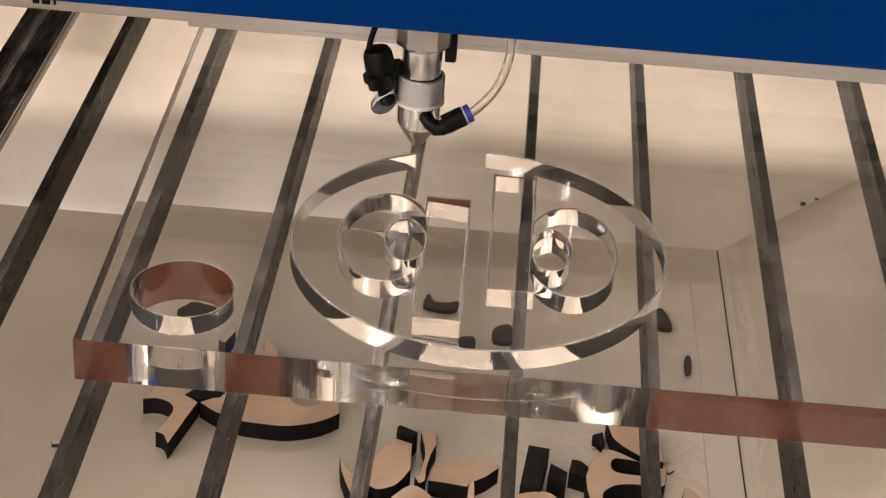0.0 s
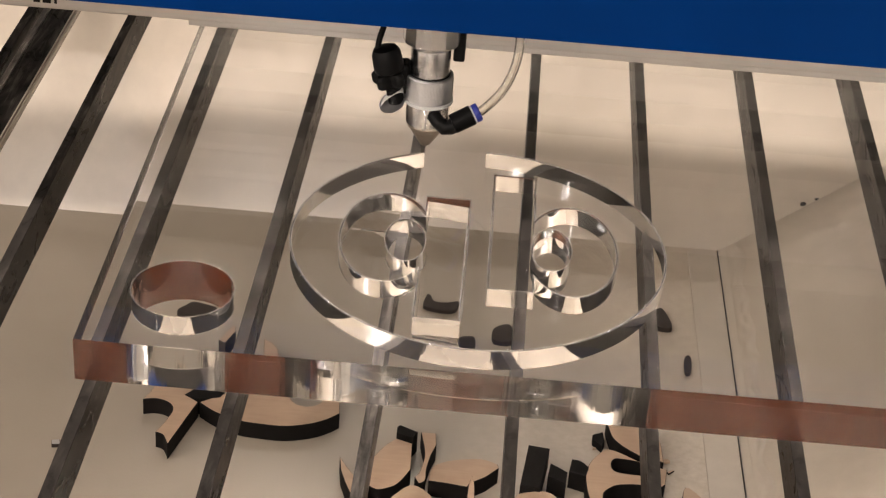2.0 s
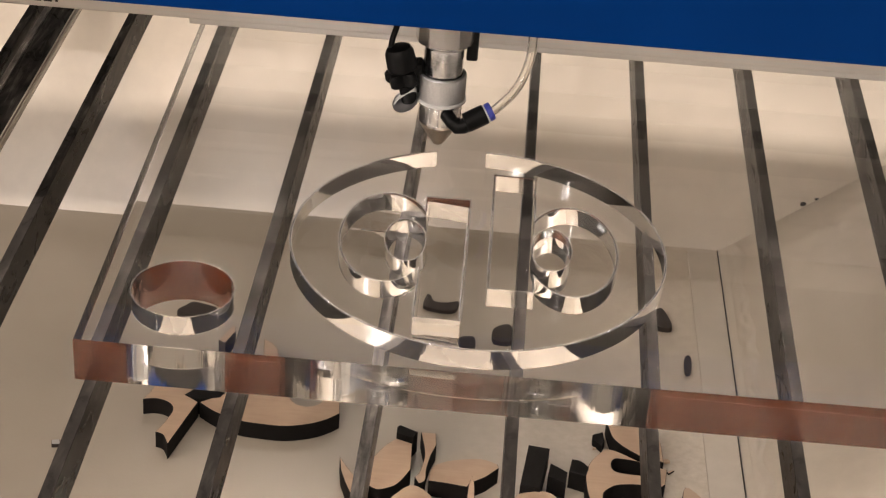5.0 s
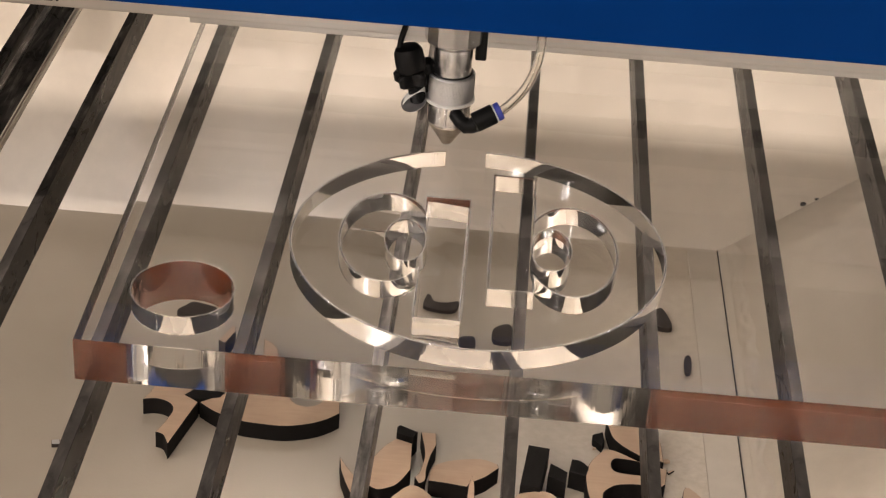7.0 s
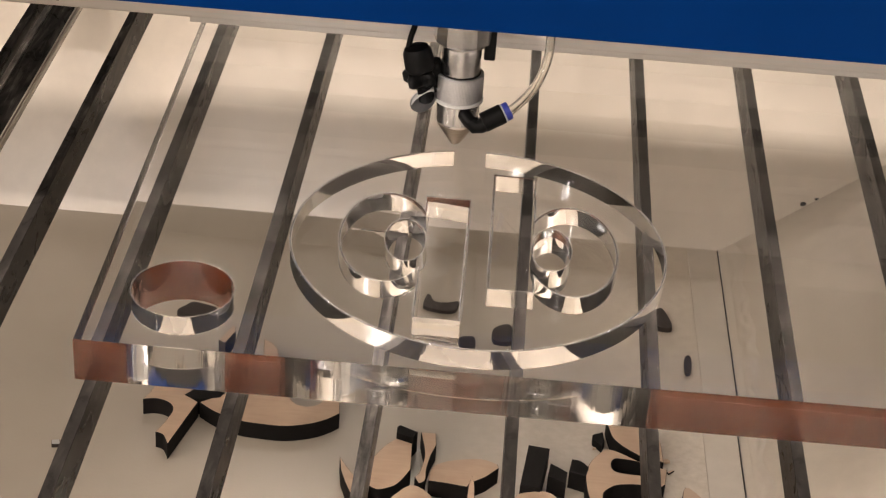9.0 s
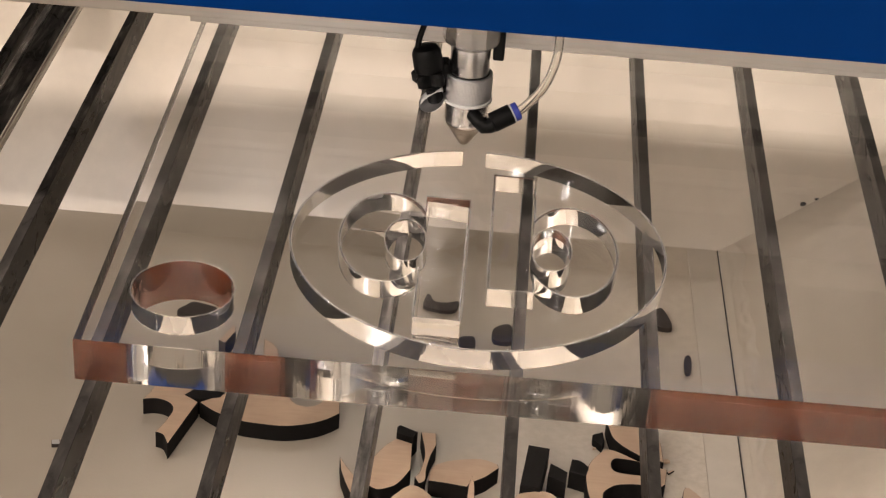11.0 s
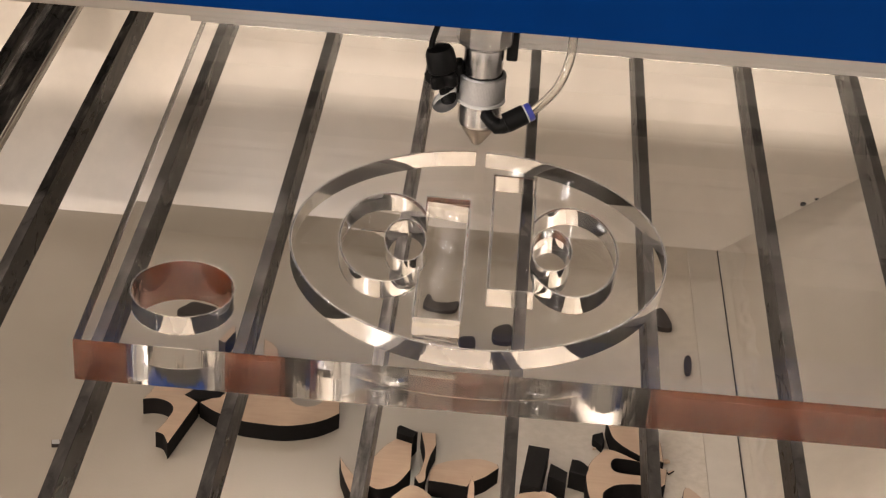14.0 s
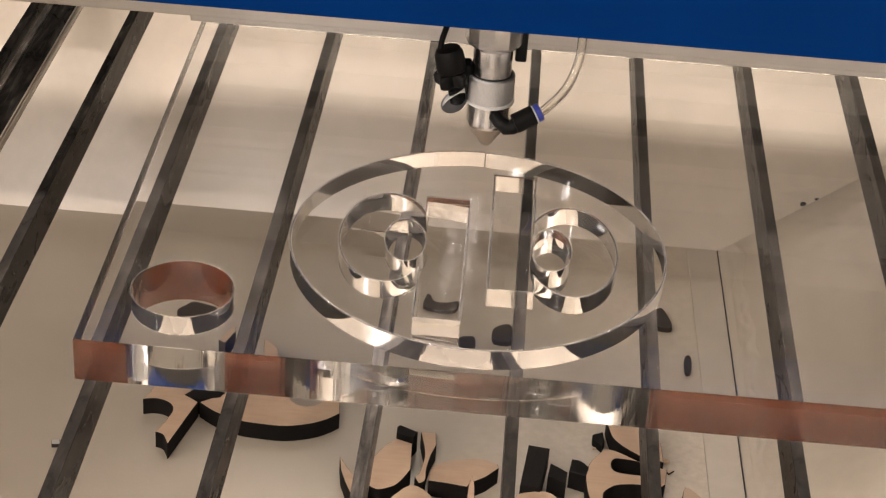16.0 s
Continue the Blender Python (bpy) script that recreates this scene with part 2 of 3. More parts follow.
def pipe(points, r, steps=16, cap=True):
    """A round bar bent along the points."""
    bm = bmesh.new()
    pts = [Vector(q) for q in points]
    rings, up = [], Vector((0, 0, 1))
    for i, q in enumerate(pts):
        d = (pts[min(i + 1, len(pts) - 1)] - pts[max(i - 1, 0)]).normalized()
        side = d.cross(up if abs(d.dot(up)) < 0.95 else Vector((0, 1, 0))).normalized()
        if rings:
            side = (last - d * last.dot(d)).normalized()
        last, other = side, d.cross(side)
        rings.append([bm.verts.new(q + r * (math.cos(a) * side + math.sin(a) * other)) for a in (2 * math.pi * k / steps for k in range(steps))])
    for lo, hi in zip(rings, rings[1:]):
        for i in range(steps):
            j = (i + 1) % steps
            bm.faces.new((lo[i], lo[j], hi[j], hi[i]))
    if cap:
        bm.faces.new(rings[0][::-1])
        bm.faces.new(rings[-1])
    return bm


# ---- the room, closed around ----
def room():
    wx, wy, z0, z1 = 4.0, 4.0, -0.95, 2.25
    for name, b in (("floor", (-wx, wx, -wy, wy, z0 - 0.1, z0)), ("ceiling", (-wx, wx, -wy, wy, z1, z1 + 0.1)),
                    ("wall_south", (-wx, wx, -wy - 0.1, -wy, z0, z1)), ("wall_north", (-wx, wx, wy, wy + 0.1, z0, z1)),
                    ("wall_west", (-wx - 0.1, -wx, -wy, wy, z0, z1)), ("wall_east", (wx, wx + 0.1, -wy, wy, z0, z1))):
        ob = part(name, box(*b), CONCRETE if name == "floor" else WALL)
        tagged(ob, "grey concrete workshop floor" if name == "floor" else "pale painted workshop " + name.split("_")[0], name.split("_")[0], kind="structure")
    # batten bodies for the added lights, all out of view
    first = None
    for lx, ly, _ in LAMPS:
        if first:
            copy_thing(first, pose(lx, ly, LAMP_Z))
            continue
        first = thing("added_ceiling_lamp", pose(lx, ly, LAMP_Z), "white batten lamp added unseen below the ceiling", "lamp", "ceiling lamps")
        part("housing", box(-LAMP_W / 2, LAMP_W / 2, -0.06, 0.06, 0.0, 0.15, 0.004), WALL, first)
        for dy in (-0.022, 0.022):
            part("tube", pipe([(-LAMP_W / 2 + 0.03, dy, -0.012), (LAMP_W / 2 - 0.03, dy, -0.012)], 0.011), TUBE_GLOW, first, "glowing white lamp tube", smooth=40)


# ---- the machine's tray and frame ----
def quad(name, corners, mat, thick, label, category):
    bm = bmesh.new()
    vs = [bm.verts.new(c) for c in corners]
    f = bm.faces.new(vs)
    f.normal_update()
    n = f.normal.copy()
    if n.z < 0:
        n = -n
    lower = [bm.verts.new(Vector(c) - n * thick) for c in corners]
    bm.faces.new(lower[::-1])
    for i in range(4):
        j = (i + 1) % 4
        bm.faces.new((vs[i], lower[i], lower[j], vs[j]))
    return tagged(part(name, bm, mat), label, category, kind="structure")


def tray():
    x0, x1, y0, y1, z, top = FLOOR_X0, FLOOR_X1, FLOOR_Y0, FLOOR_Y1, TRAY, -0.04
    rise = top - z
    X0, X1, Y0, Y1, h = x0 - rise * 0.8, x1 + rise * 1.9, y0 - rise * 0.63, y1 + rise * 0.63, top
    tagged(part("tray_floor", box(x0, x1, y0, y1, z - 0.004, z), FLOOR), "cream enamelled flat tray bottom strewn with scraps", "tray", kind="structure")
    tagged(part("tray_flange", box(x1 - 0.024, x1 - 0.0002, y0, y1 - 0.003, z + 0.0002, z + 0.0014, 0.0004), ENAMEL), "smooth cream flange along the tray bottom", "tray", kind="structure")
    lab = "cream enamelled sloping side of the scrap tray"
    e, j = 0.0006, 0.0014
    quad("tray_slope_north", [(x0, y1, z - e), (x1 + j, y1, z - e), (X1 + j, Y1, h), (X0, Y1, h)], ENAMEL, 0.002, lab, "tray")
    quad("tray_slope_east", [(x1 + j, y0, z - e), (X1 + j, Y0, h), (X1 + j, Y1, h), (x1 + j, y1, z - e)], ENAMEL, 0.002, lab, "tray")
    quad("tray_slope_west", [(x0, y0, z - e), (x0, y1, z - e), (X0, Y1, h), (X0, Y0, h)], ENAMEL, 0.002, lab, "tray")
    tagged(part("tray_joint", box(x1 + 0.0003, x1 + 0.0009, y0, y1, z - 0.003, z + 0.0003), STAINED), "thin dark joint beside the tray bottom", "joint", kind="structure")
    quad("tray_slope_south", [(x0, y0, z - e), (X0, Y0, h), (X1, Y0, h), (x1, y0, z - e)], ENAMEL, 0.002, lab, "tray")


def bed():
    ln = 0.75
    table = thing("cutting_bed", pose(0, 0, BED), "open cutting bed of grey scuffed aluminium blades", "cutting bed")
    shared = None
    for i in range(-3, 10):
        ob = new("blade", shared) if shared else part("blade", box(0, BLADE_W, -ln, ln, -BLADE_H, 0, 0.0004), BLADE, table)
        shared = ob.data
        ob.parent = table
        dx, twist = BLADE_PLAY.get(i, (0.0, 0.0))
        # this blade is coloured paler towards its far end
        if i == 2:
            ob.data = shared.copy()
            ob.data.materials[0] = PALE_END
            tagged(ob, "blade paler towards one end")
        ob.matrix_basis = pose(BLADE_X0 + i * PITCH + dx, 0.0, 0.0, 0, 0, -math.degrees(BLADE_YAW + twist))
    lean = pose(0, 0, 0, 0, 0, -math.degrees(BLADE_YAW))
    for name, x0, x1, z0, z1, mat, label in (("side_strip", -0.3068, -0.2913, -0.012, -0.0020, BLADE, "dark scuffed side strip"),
                                             ("edge_trim", -0.2911, -0.2898, -0.007, -0.0012, ENAMEL, "cream edge trim"),
                                             ("edge_trim", -0.2897, -0.2883, -0.006, -0.0020, ENAMEL, "cream edge trim"),
                                             ("scuffed_strip", -0.3112, -0.3070, -0.012, -0.0012, SCUFFED, "worn bare aluminium strip")):
        part(name, box(x0, x1, -ln, ln, z0, z1, 0.0004), mat, table, label).matrix_basis = lean
    for y in (-ln - 0.011, ln + 0.011):
        part("end_rail", box(-0.62, 0.62, y - 0.012, y + 0.012, -0.05, -0.002, 0.001), FRAME_PAINT, table, "grey painted rail")


def cabinet():
    """The machine's outer casing, on which the bed and the gantry stand."""
    c = thing("machine_cabinet", pose(0, 0, -0.95), "grey painted steel casing of the cutting machine", "cabinet")
    for x in (-0.9, 0.9):
        part("side_panel", box(x - 0.012, x + 0.012, -0.8, 0.8, 0.0, 0.9945, 0.002), FRAME_PAINT, c, "grey side panel")
    for y in (-0.79, 0.79):
        part("end_panel", box(-0.887, 0.887, y - 0.008, y + 0.008, 0.0, 0.92, 0.002), FRAME_PAINT, c, "grey end panel")
    for y in (-0.7745, 0.7745):
        part("bed_ledge", box(-0.887, 0.887, y - 0.007, y + 0.007, 0.85, 0.876, 0.001), FRAME_PAINT, c, "grey ledge under the bed")


# ---- the acrylic sheet and what is cut out of it ----
def letter_loops(grow):
    """Outline of a letter: an upright stem joined to a tall oval bowl."""
    xl, xr, y0, y1 = -0.0298 - grow, -0.0066 + grow, -0.0750 - grow, 0.0436 + grow
    cx, a, b = -0.0495, 0.0245 + grow, 0.0447 + grow
    e = math.degrees(math.acos((xl - cx) / a))
    bowl = [(cx + a * math.cos(radians(u)), b * math.sin(radians(u))) for u in (e + (360 - 2 * e) * i / 110 for i in range(111))]
    return [(xl, y0), (xr, y0), (xr, y1), (xl, y1)] + bowl


def counter_loop(shrink):
    return [(-0.0392 + (0.0106 - shrink) * math.cos(u), (0.0210 - shrink) * math.sin(u)) for u in (2 * math.pi * i / 90 for i in range(90))]


def turned(loop):
    return [(-x, -y) for x, y in loop]


def kerf(name, a0, a1, r, parent, label):
    w = 0.00035
    n = max(12, int((a1 - a0) / 1.0))
    loop = arc(0, 0, r + w, a0, a1, n) + arc(0, 0, r - w, a1, a0, n)
    ob = slab(name, loop, [], -THICK + 0.00006, -0.00006, [ACRYLIC, CUT], parent, label, edge=0.00003, flip=True, side_index=1)
    ob.visible_shadow = False
    return ob


def rim(loop, closed, parent, sag=None):
    """The fine melted bead that stands along a laser cut."""
    pts = [(x, y, 0.0003 - (max(0.0, sag[0] + sag[1] * x) if sag else 0.0)) for x, y in loop]
    if closed:
        pts = pts + [pts[0]]
    ob = part("cut_rim", pipe(pts, 0.00021, 8, cap=not closed), BEAD, parent, "fine raised bead", smooth=60)
    ob.visible_shadow = False
    return ob


def acrylic():
    sx0, sx1, sy0, sy1 = SHEET
    sheet = thing("acrylic_sheet", pose(0, 0, 0), "thick clear acrylic sheet lying on the bed, partly laser cut", "sheet")
    gap = 0.0003
    hole = arc(-0.1466, -0.0678, 0.0255, 0, 360, 160)[:-1]
    letter, other = letter_loops(gap), turned(letter_loops(gap))
    outer = [(sx0, sy0), (sx1, sy0), (sx1, sy1), (sx0, sy1)]
    body = slab("body", outer, [hole, letter, other], -THICK, 0, [ACRYLIC, CUT, SAWN], sheet, edge=0.0002, side_index=1, outer_index=2)
    body.visible_shadow = False
    film = box(sx0, sx1, sy1 + 0.0001, sy1 + 0.0005, -THICK, 0.0003)
    part("edge_film", film, FILM, sheet, "brown protective paper along the far edge")
    kerf("cut_line", 113.6, 450.0 - 0.35, R, sheet, "fine circular laser cut")
    rim(arc(0, 0, R - 0.0004, 113.6, 449.6, 300), False, sheet)
    rim(arc(0, 0, R + 0.0006, 113.6, 449.6, 300), False, sheet)
    rim(inset(hole[::-1], 0.0006), True, sheet)
    for fn in (lambda l: l, turned):
        rim(inset(fn(letter_loops(gap))[::-1], 0.0006), True, sheet)
    for fn, drop, slug_drop, sag, lab in ((lambda l: l, 0.0, 0.0006, (0.0050, 0.085), "clear acrylic letter cutout tipped down into its hole"),
                                          (turned, 0.0006, 0.0052, None, "clear acrylic letter cutout nearly flush in its hole")):
        ob = thing("letter_cutout", pose(0, 0, -drop), lab, "cutout", "letter cutouts")
        b = slab("body", fn(letter_loops(0.0)), [fn(counter_loop(0.0))], -THICK, 0, [ACRYLIC, CUT], ob, edge=0.0002, sag=sag, side_index=1)
        b.visible_shadow = False
        rim(inset(fn(letter_loops(0.0)), 0.0004), True, ob, sag)
        rim(inset(fn(counter_loop(0.0))[::-1], 0.0004), True, ob, sag)
        sl = slab("counter_slug", fn(counter_loop(0.0003)), [], -THICK, 0, [ACRYLIC, CUT], None, edge=0.0002, sag=sag, side_index=1)
        sl.location.z = -slug_drop
        sl.visible_shadow = False
        tagged(sl, "clear acrylic oval slug inside a cut letter", "slug", "letter slugs")
    # dust on the sheet
    bm = bmesh.new()
    rnd = random.Random(5)
    for _ in range(70):
        r = rnd.uniform(0.00008, 0.00028)
        bmesh.ops.create_icosphere(bm, subdivisions=1, radius=r, matrix=Matrix.Translation((rnd.uniform(-0.18, 0.25), rnd.uniform(-0.115, 0.2), r)))
    tagged(part("acrylic_dust", bm, CLIP, None, smooth=180), "pale cutting dust specks on the clear sheet", "dust", kind="stuff")
    return sheet


# ---- plywood scraps ----
def scrap(outline, holes=(), x=0, y=0, turn=0, z=TRAY, lean=0, label="", thick=PLY, burnt=False, face=None, side=None):
    ob = slab("plywood_scrap", outline, list(holes), 0, thick, [face or (CHAR if burnt else WOOD), side or CHAR], None, edge=0.0003, side_index=1)
    ob.matrix_basis = pose(x, y, z + 0.0002, lean, 0, turn)
    return tagged(ob, label or "light plywood offcut with charred black edges", "offcut", "plywood scraps")


def mm(points):
    return [(x / 1000, y / 1000) for x, y in points]


def scraps():
    dark = "small charred black wooden offcut on the tray"
    # forked piece with hollow ends, beside a broad crescent
    notch = spline(mm([(-215, 149), (-207, 151), (-199, 149), (-194, 144), (-193, 138)]), 4, False)
    tip = spline(mm([(-200, 115), (-195, 113), (-192, 108), (-190, 103)]), 4, False)
    hollow = spline(mm([(-208, 172), (-210, 165), (-212, 157)]), 4, False)
    scrap(notch + mm([(-196, 126)]) + tip + mm([(-178, 151), (-188, 158), (-182, 165)]) + hollow, label="forked plywood offcut with charred hollow ends")
    low = spline(mm([(-177, 151), (-165, 142), (-149, 135), (-133, 133), (-116, 133), (-100, 138), (-89, 145), (-82, 152)]), 4, False)
    scrap(low + mm([(-84, 171), (-92, 178)]) + arc(-0.106, 0.168, 0.0115, 10, -190, 20) + mm([(-124, 180), (-140, 172), (-160, 164)]), label="broad crescent plywood offcut with a round bite")
    scrap(mm([(-188, 158), (-183, 165), (-172, 166), (-162, 164), (-164, 158), (-179, 154)]), thick=0.0134, label="small pointed charred offcut on the tray", burnt=True)
    # leaf shapes
    scrap(spline(mm([(-57, 80), (-51, 76), (-44, 78), (-37, 84), (-30, 99)]), 5, False) + mm([(-31, 126)]) + spline(mm([(-42, 130), (-49, 121), (-54, 111), (-58, 101), (-59, 90)]), 5, False),
          label="leaf shaped plywood offcut with a charred edge")
    scrap(spline(mm([(-77, 106), (-72, 97), (-66, 88), (-58, 76), (-58, 64), (-66, 68)]), 5, False) + spline(mm([(-71, 80), (-75, 92)]), 3, False), label="pointed plywood sliver with charred edges")
    scrap(mm([(-42, 138), (-40, 140), (-28, 134), (-31, 127), (-42, 131)]), thick=0.017, label=dark, burnt=True)
    # rounded piece and the splinter that lies over its edge
    scrap(mm([(-18, 89), (-6, 88), (7, 86), (9, 90), (19, 98), (27, 108)]) + spline(mm([(26, 112), (15, 116), (-4, 112), (-15, 105), (-18, 96)]), 4, False), label="rounded plywood offcut split at one side")
    scrap(mm([(7, 60), (13, 60), (12, 86), (10, 97), (8, 86)]), z=TRAY + PLY, thick=0.0015, label="thin plywood splinter lying on an offcut")
    scrap(mm([(-26, 139), (-16, 139), (-15, 126)]) + spline(mm([(-18, 115), (-20, 100), (-20, 89), (-24, 85)]), 4, False) + spline(mm([(-27, 91), (-24, 98), (-22, 113), (-23, 124)]), 4, False),
          thick=0.0132, label="thin curved plywood tail with charred edges")
    scrap(spline(mm([(-43, 62), (-36, 76), (-29, 83), (-22, 81), (-14, 72), (-10, 60), (-16, 48), (-34, 48)]), 5), label="plywood offcut with a rounded end")
    scrap(spline(mm([(38, 80), (49, 87), (59, 88), (66, 82), (69, 71), (62, 54), (37, 54)]), 5), label="round plywood offcut with charred rim")
    # charred blocks
    scrap(mm([(46, 131), (60, 129), (54, 87), (41, 88)]), thick=0.0165, label="upright charred black plywood block", burnt=True)
    scrap(mm([(61, 117), (72, 109), (71, 97), (59, 103)]), thick=0.014, label=dark, burnt=True)
    scrap(spline(mm([(75, 123), (81, 122), (86, 116)]), 3, False) + mm([(84, 106), (73, 110)]), thick=0.014, label=dark, burnt=True)
    scrap(mm([(63, 95), (73, 93), (76, 86), (66, 84)]), thick=0.005, label="flat charred flake beside the blocks", burnt=True)
    # slotted wheel and the wing lying against it
    s1 = spline(mm([(101, 123), (103, 128), (108, 129), (121, 127), (128, 122), (127, 114), (108, 114), (102, 117)]), 4)
    s2 = spline(mm([(95, 90), (100, 98), (107, 102), (122, 103), (128, 96), (121, 84), (99, 77)]), 4)
    rim_top = spline(mm([(119, 128), (108, 135), (99, 138), (92, 131), (86, 119), (84, 104), (88, 80), (103, 64), (120, 62), (134, 78), (134, 92)]), 4, False)
    scrap(rim_top + mm([(129, 98), (136, 106), (138, 122), (133, 123)]), [s1, s2], label="plywood wheel offcut with charred slots")
    scrap(spline(mm([(99, 172), (100, 163), (103, 151), (110, 142), (120, 134)]), 5, False) + mm([(136, 129), (135, 150), (121, 175), (105, 178)]), z=TRAY, label="wing shaped plywood offcut with a charred edge")
    scrap(spline(mm([(149, 105), (158, 97), (160, 87), (147, 86)]), 3), label="curved plywood offcut with a charred edge")
    scrap(mm([(90, 162), (97, 166), (98, 155), (96, 150), (90, 157)]), thick=0.006, label=dark, burnt=True)
    scrap(mm([(140, 134), (144, 137), (145, 136), (141, 132)]), thick=0.0015, label="tiny wood splinter on the tray")
    scrap(mm([(-268, 110), (-263, 111), (-261, 106), (-267, 105)]), thick=0.003, label="tiny grey chip of wood on the tray", face=FRAME_PAINT, side=STAINED)
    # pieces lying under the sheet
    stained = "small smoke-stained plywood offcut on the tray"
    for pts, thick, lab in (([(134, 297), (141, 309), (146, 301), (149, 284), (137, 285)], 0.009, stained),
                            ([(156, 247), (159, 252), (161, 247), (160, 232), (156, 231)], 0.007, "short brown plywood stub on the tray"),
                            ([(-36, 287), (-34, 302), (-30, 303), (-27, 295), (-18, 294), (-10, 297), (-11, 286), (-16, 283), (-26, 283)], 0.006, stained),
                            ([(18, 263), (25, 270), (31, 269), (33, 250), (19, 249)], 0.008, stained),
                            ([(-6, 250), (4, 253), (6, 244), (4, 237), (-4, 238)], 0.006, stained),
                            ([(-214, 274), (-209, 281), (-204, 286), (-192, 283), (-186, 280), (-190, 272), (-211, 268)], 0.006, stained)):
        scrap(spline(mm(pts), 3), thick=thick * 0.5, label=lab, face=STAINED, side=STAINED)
    scrap(mm([(-173, 207), (-166, 226), (-164, 226), (-163, 219), (-168, 204)]), thick=0.013, label="narrow plywood offcut with a charred edge", side=STAINED)
    scrap(mm([(-142, 213), (-136, 210), (-131, 203), (-128, 190), (-139, 189)]), label="small plywood offcut with charred edges")


def chips():
    """Small bits that lie about the tray, and the sealant along its joint."""
    rnd = random.Random(11)
    for x, y, z, r in ((0.140, 0.146, TRAY, 0.0022), (0.092, 0.154, TRAY, 0.0014), (-0.150, 0.094, TRAY, 0.001), (0.2560, 0.4270, -0.2155, 0.0024), (0.2660, 0.4295, -0.2110, 0.0014)):
        bm = bmesh.new()
        bmesh.ops.create_icosphere(bm, subdivisions=1, radius=r)
        for v in bm.verts:
            v.co = Vector((v.co.x * 1.6, v.co.y * 0.9, v.co.z * 0.7)) * rnd.uniform(0.75, 1.2)
        ob = part("wood_chip", bm, CHAR if z > TRAY else WOOD)
        ob.matrix_basis = pose(x, y, z + r * 0.5, 0, 0, rnd.uniform(0, 180))
        tagged(ob, "tiny dark chip stuck on the tray" if z > TRAY else "tiny splinter of plywood on the tray", "chip", "wood chips")
    bm = bmesh.new()
    rows = []
    n, k = 150, 9
    for i in range(n):
        y = 0.02 + 0.385 * i / (n - 1)
        row = []
        for j in range(k):
            u = j / (k - 1)
            w = 0.012 + 0.006 * noise.noise(Vector((3, y * 30, 0)))
            d = 0.006 + u * w
            hgt = 0.0016 * math.sin(math.pi * u) * (0.6 + 0.9 * noise.noise(Vector((u * 3, y * 90, 1)))) + 0.0002
            row.append(bm.verts.new((FLOOR_X1 + 0.0014 + d * 0.885 - hgt * 0.47, y, TRAY - 0.0005 + d * 0.466 + hgt * 0.885)))
        rows.append(row)
    for a, b in zip(rows, rows[1:]):
        for j in range(k - 1):
            bm.faces.new((a[j], a[j + 1], b[j + 1], b[j]))
    ob = part("sealant_bead", bm, ENAMEL, smooth=80)
    tagged(ob, "uneven glossy cream sealant along the tray joint", "sealant", kind="structure")


# ---- gantry and laser head ----
def gantry():
    g = thing("gantry_beam", pose(0, 0.0921, 0), "grey gantry rail with a blue sheet metal cover", "gantry")
    part("cover", box(-0.9, 0.9, -0.044, -0.040, 0.0975, 0.165, 0.0015), BLUE, g, "blue powder coated front cover")
    # unseen body, its depth and dark tone set to shade the tray
    part("body", box(-0.9, 0.9, -0.0399, 0.2885, 0.0985, 0.24, 0.002), DARK_PAINT, g, "unseen dark grey gantry body sized to shade the tray")
    part("rail", box(-0.88, 0.88, 0.058, 0.112, 0.044, 0.088, 0.001), GREY_RAIL, g, "grey aluminium rail")
    part("rail_lip", box(-0.183, 0.88, 0.062, 0.112, 0.039, 0.0439, 0.0008), GREY_RAIL, g, "grey lower lip of the rail")
    for x, w in ((-0.2745, 0.004), (-0.2690, 0.005), (-0.2620, 0.0015)):
        part("marking", box(x, x + w, 0.0574, 0.0582, 0.0480, 0.0535), BLACK, g, "dark printed mark")
    for x in (-0.895, 0.895):
        part("end_plate", box(x - 0.005, x + 0.005, -0.019, 0.112, 0.045, 0.0975, 0.001), FRAME_PAINT, g, "grey end plate")
    return g


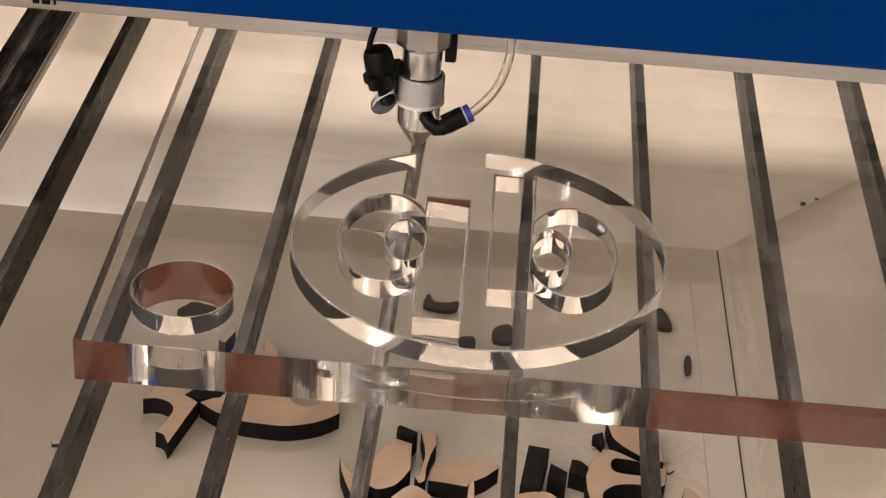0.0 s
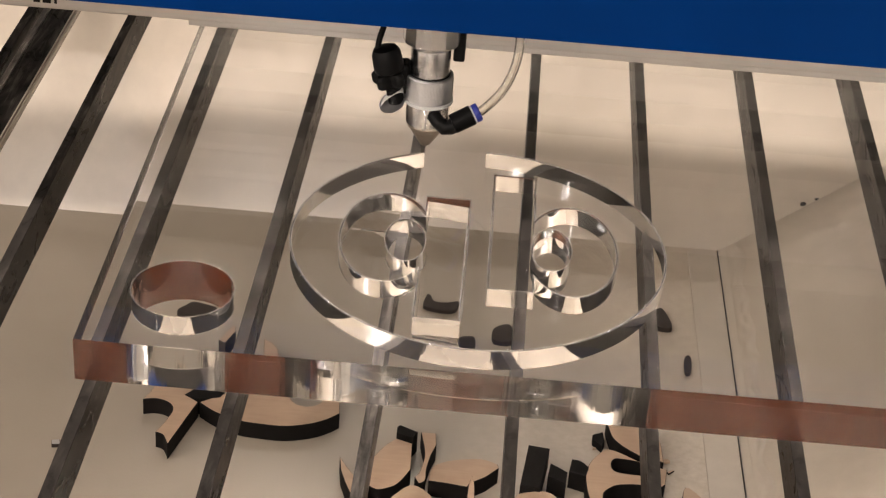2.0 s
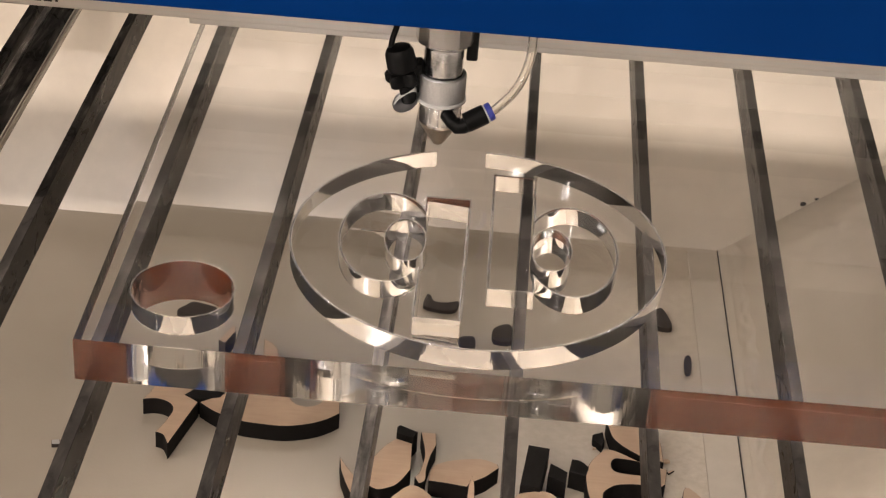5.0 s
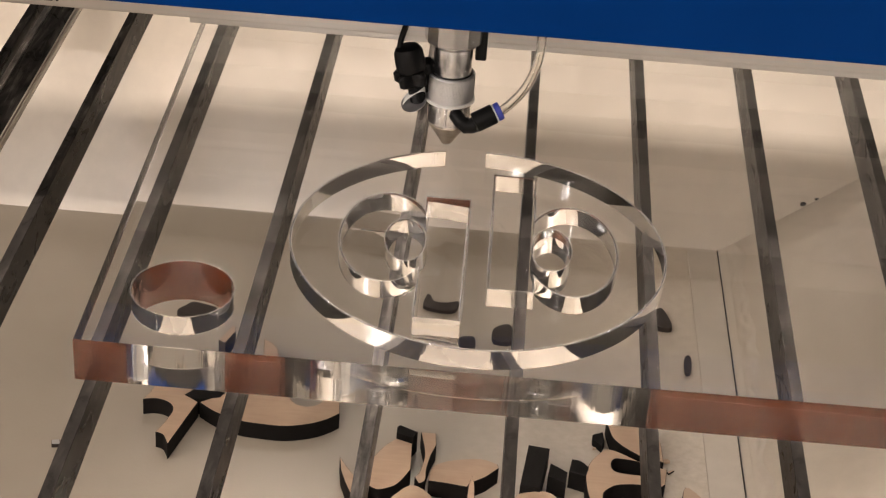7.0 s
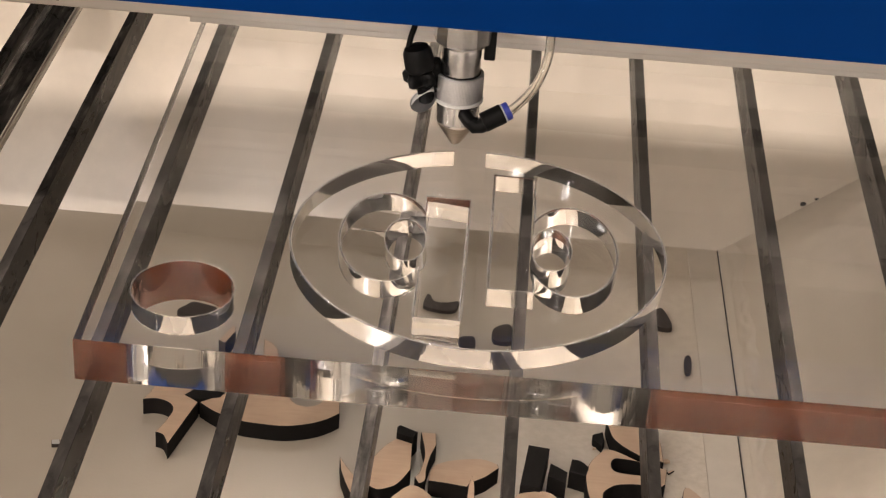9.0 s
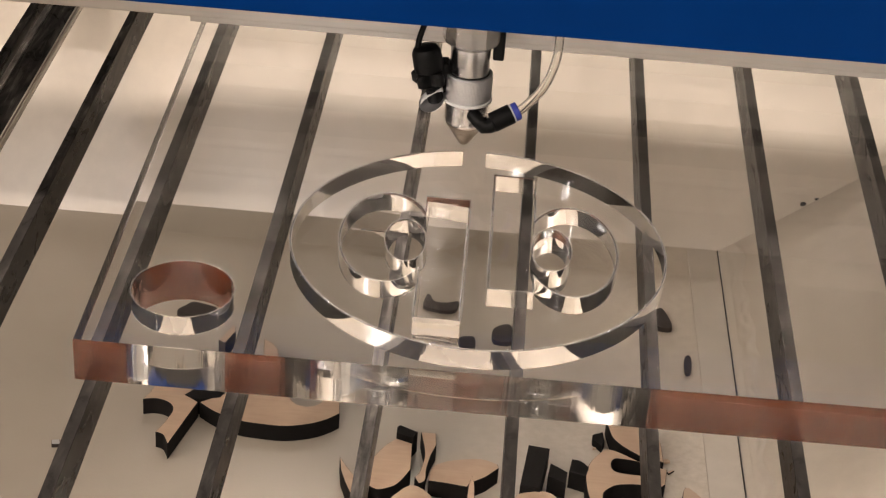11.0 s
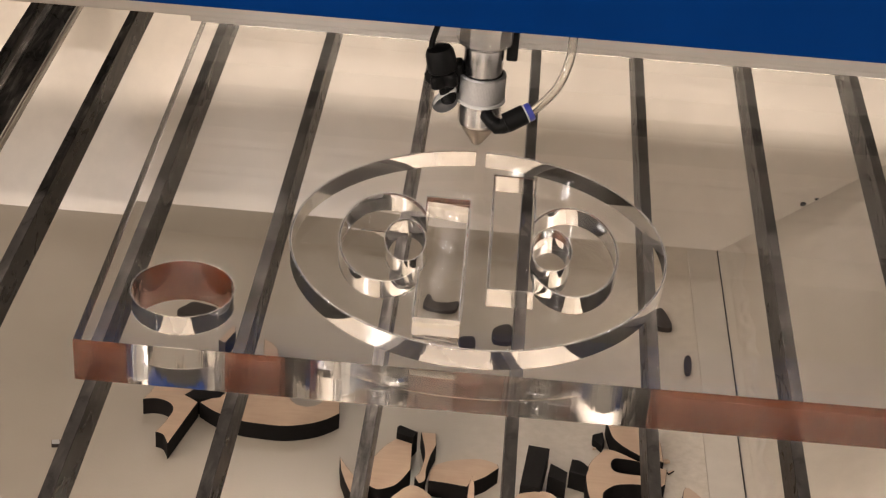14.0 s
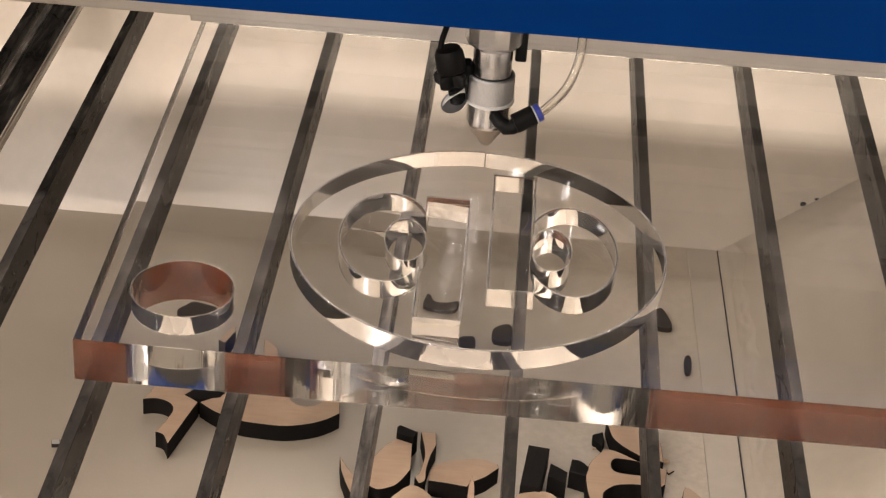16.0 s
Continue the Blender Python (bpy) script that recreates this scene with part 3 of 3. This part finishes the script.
def laser_head():
    h = thing("laser_head", pose(-0.0397, 0.0921, 0), "silver laser cutting head with air nozzle", "laser head")
    part("nozzle", lathe([(0.0014, 0.0062), (0.0028, 0.0064), (0.0032, 0.0070), (0.0112, 0.0196), (0.0114, 0.0204)]), BRASSY, h, "worn conical nozzle tip", smooth=14)
    part("nozzle_body", lathe([(0.0114, 0.0205), (0.0122, 0.0222), (0.0122, 0.0372)]), STEEL, h, "smooth steel nozzle body", smooth=14)
    ring = part("knurled_ring", lathe([(0.0125, 0.0360), (0.0136, 0.0366), (0.0136, 0.0512), (0.0129, 0.0520), (0.0119, 0.0520)], 200, 0.0001, 1), KNURL, h, "knurled aluminium locking ring")
    part("rim", lathe([(0.0138, 0.0348), (0.0143, 0.0351), (0.0143, 0.0366), (0.0138, 0.0369)], 64), CLIP, ring, "pale rim band", smooth=30)
    part("lens_tube", lathe([(0.0112, 0.0505), (0.0112, 0.0690), (0.0108, 0.0700)], 64), STEEL, h, "polished lens tube", smooth=30)
    part("groove", lathe([(0.0117, 0.0519), (0.0117, 0.0526)], 64), BLACK, h, "dark seam at the tube foot", smooth=30)
    part("tube_collar", lathe([(0.0118, 0.0688), (0.0128, 0.0694), (0.0160, 0.0722), (0.0166, 0.0730), (0.0166, 0.1150)], 12), STEEL, h, "faceted steel collar", smooth=12)
    part("mounting_arm", box(-0.012, 0.012, 0.012, 0.058, 0.088, 0.0970, 0.001), BLACK, h, "black mounting arm")
    part("side_bracket", box(0.0125, 0.0190, -0.001, 0.012, 0.0600, 0.0900, 0.0012), BLACK, h, "black bracket beside the collar")
    # air fitting
    part("fitting_stem", pipe([(0.0040, -0.0105, 0.0305), (0.0075, -0.0150, 0.0283), (0.0110, -0.0168, 0.0272)], 0.0040), BLACK, h, "black elbow stem", smooth=40)
    part("fitting_elbow", pipe([(0.0085, -0.0160, 0.0288), (0.0110, -0.0172, 0.0268), (0.0140, -0.0172, 0.0274), (0.0180, -0.0160, 0.0298)], 0.0045), BLACK, h, "black elbow", smooth=40)
    ax = Vector((0.0132, 0.004, 0.0066)).normalized()
    base = Vector((0.0152, -0.0165, 0.0290))

    def along(a, b, r, mat, name, label):
        ob = part(name, lathe([(r * 0.92, a), (r, a + 0.0006), (r, b - 0.0006), (r * 0.92, b)], 32), mat, h, label, smooth=30)
        ob.matrix_basis = Matrix.Translation(base) @ ax.to_track_quat("Z", "Y").to_matrix().to_4x4()
        return ob

    along(0.0, 0.0125, 0.0058, BLACK, "fitting_body", "black push fit body")
    along(0.0124, 0.0134, 0.0055, CLIP, "fitting_band", "white band")
    along(0.0133, 0.0168, 0.0053, COLLAR, "release_collar", "blue release collar")
    start = base + ax * 0.0120
    path = spline([tuple(start), tuple(base + ax * 0.0190), (0.0420, -0.010, 0.0500), (0.0478, -0.004, 0.0640), (0.0488, 0.000, 0.0790), (0.0470, 0.006, 0.0960), (0.0440, 0.012, 0.110)], 6, False)
    hose = part("air_hose", pipe(path, 0.0027, 20, cap=False), HOSE, h, "clear plastic air hose", smooth=60)
    mod = hose.modifiers.new("wall", "SOLIDIFY")
    mod.thickness, mod.offset = 0.0008, -1
    # pointer clipped to the side
    part("cable", pipe(spline([(-0.0296, -0.006, 0.0640), (-0.0292, -0.004, 0.0710), (-0.0262, 0.0, 0.0820), (-0.022, 0.01, 0.1)], 6, False), 0.0017, 10), BLACK, h, "black cable", smooth=40)
    tilt = pose(-0.0172, -0.006, 0.0340, 0, -14, 0)
    for name, prof, steps, ridge, label, mat in (
            ("pointer_body", [(0.0070, 0.0200), (0.0084, 0.0215), (0.0086, 0.0240), (0.0082, 0.0318), (0.0068, 0.0345), (0.0040, 0.0352)], 32, 0, "black pointer body", BLACK),
            ("barrel", [(0.0040, 0.0006)] + [(0.0046 - 0.0004 * (k % 2), 0.0012 + 0.0005 * k) for k in range(40)] + [(0.0045, 0.0215)], 24, 0, "black threaded barrel", BLACK)):
        ob = part(name, lathe(prof, steps, ridge, 1 if ridge else 0), mat, h, label, smooth=35)
        ob.matrix_basis = tilt
    # lobed hand nut, its lobes standing out round the barrel
    bm = bmesh.new()
    lobes = [((0.0092 + 0.0026 * math.cos(5 * u)) * math.cos(u), (0.0092 + 0.0026 * math.cos(5 * u)) * math.sin(u)) for u in (2 * math.pi * k / 60 for k in range(60))]
    rings = [[bm.verts.new((x * f, y * f, z)) for x, y in lobes] for f, z in ((0.86, 0.0128), (1.0, 0.0142), (1.0, 0.0188), (0.86, 0.0204))]
    for lo, hi in zip(rings, rings[1:]):
        for k in range(60):
            bm.faces.new((lo[k], lo[(k + 1) % 60], hi[(k + 1) % 60], hi[k]))
    bm.faces.new(rings[0][::-1]), bm.faces.new(rings[-1])
    part("lock_nut", bm, BLACK, h, "black lobed hand nut", smooth=35).matrix_basis = tilt @ pose(0, 0, 0, 0, 0, 20)
    block = part("clamp_block", box(-0.0062, 0.0052, -0.006, 0.006, -0.0100, 0.0085, 0.0022), BLACK, h, "black clamp block")
    block.matrix_basis = pose(-0.0152, 0.0, 0.0490, 0, -10, 0)
    # dished steel plate held under the barrel by a bent strip
    dish = part("mounting_plate", lathe([(0.0030, 0.0000), (0.0062, 0.0002), (0.0076, 0.0010), (0.0079, 0.0018), (0.0073, 0.0016), (0.0030, 0.0010)], 40), KNURL, h, "dished steel plate", smooth=40)
    dish.matrix_basis = pose(-0.0192, -0.0062, 0.0335, 24, -26, 0)
    strip = bmesh.new()
    spine = spline([(-0.0262, -0.0068, 0.0312), (-0.0235, -0.0098, 0.0368), (-0.0180, -0.0105, 0.0418), (-0.0146, -0.0095, 0.0425), (-0.0138, -0.0060, 0.0395), (-0.0140, -0.0020, 0.0362)], 6, False)
    edges = [[strip.verts.new(Vector(q) + Vector(o)) for q in spine] for o in ((0, 0, 0), (0, 0.0036, 0.0010), (0, 0.0036, 0.0016), (0, 0, 0.0006))]
    for a, b in zip(edges, edges[1:] + edges[:1]):
        for k in range(len(spine) - 1):
            strip.faces.new((a[k], a[k + 1], b[k + 1], b[k]))
    strip.faces.new([e[0] for e in edges]), strip.faces.new([e[-1] for e in edges][::-1])
    part("bent_strip", strip, CLIP, h, "bent bright metal strip", smooth=40)
    return h


# ---- what moves ----
def motions():
    rows_head, rows_gantry = [], []
    for i in range(0, 33):
        t = i * 0.5
        a = radians(23.5 - 23.2 * t / 16.0)
        rows_head.append((t, pose(-R * math.sin(a), R * math.cos(a) + 0.0004, 0)))
        rows_gantry.append((t, pose(0, R * math.cos(a) + 0.0004, 0)))
    walk(head, rows_head)
    walk(beam, rows_gantry)
    turn_rows = [(i * 0.5, pose(0, 0, 0, 0, 0, -23.2 * i / 32)) for i in range(33)]
    walk(growing, turn_rows)


room()
tray()
cabinet()
bed()
sheet = acrylic()
scraps()
chips()
beam = gantry()
head = laser_head()
growing = kerf("cut_line", 113.3, 137.0, R + 0.0009, sheet, "fine laser cut behind the head")
motions()
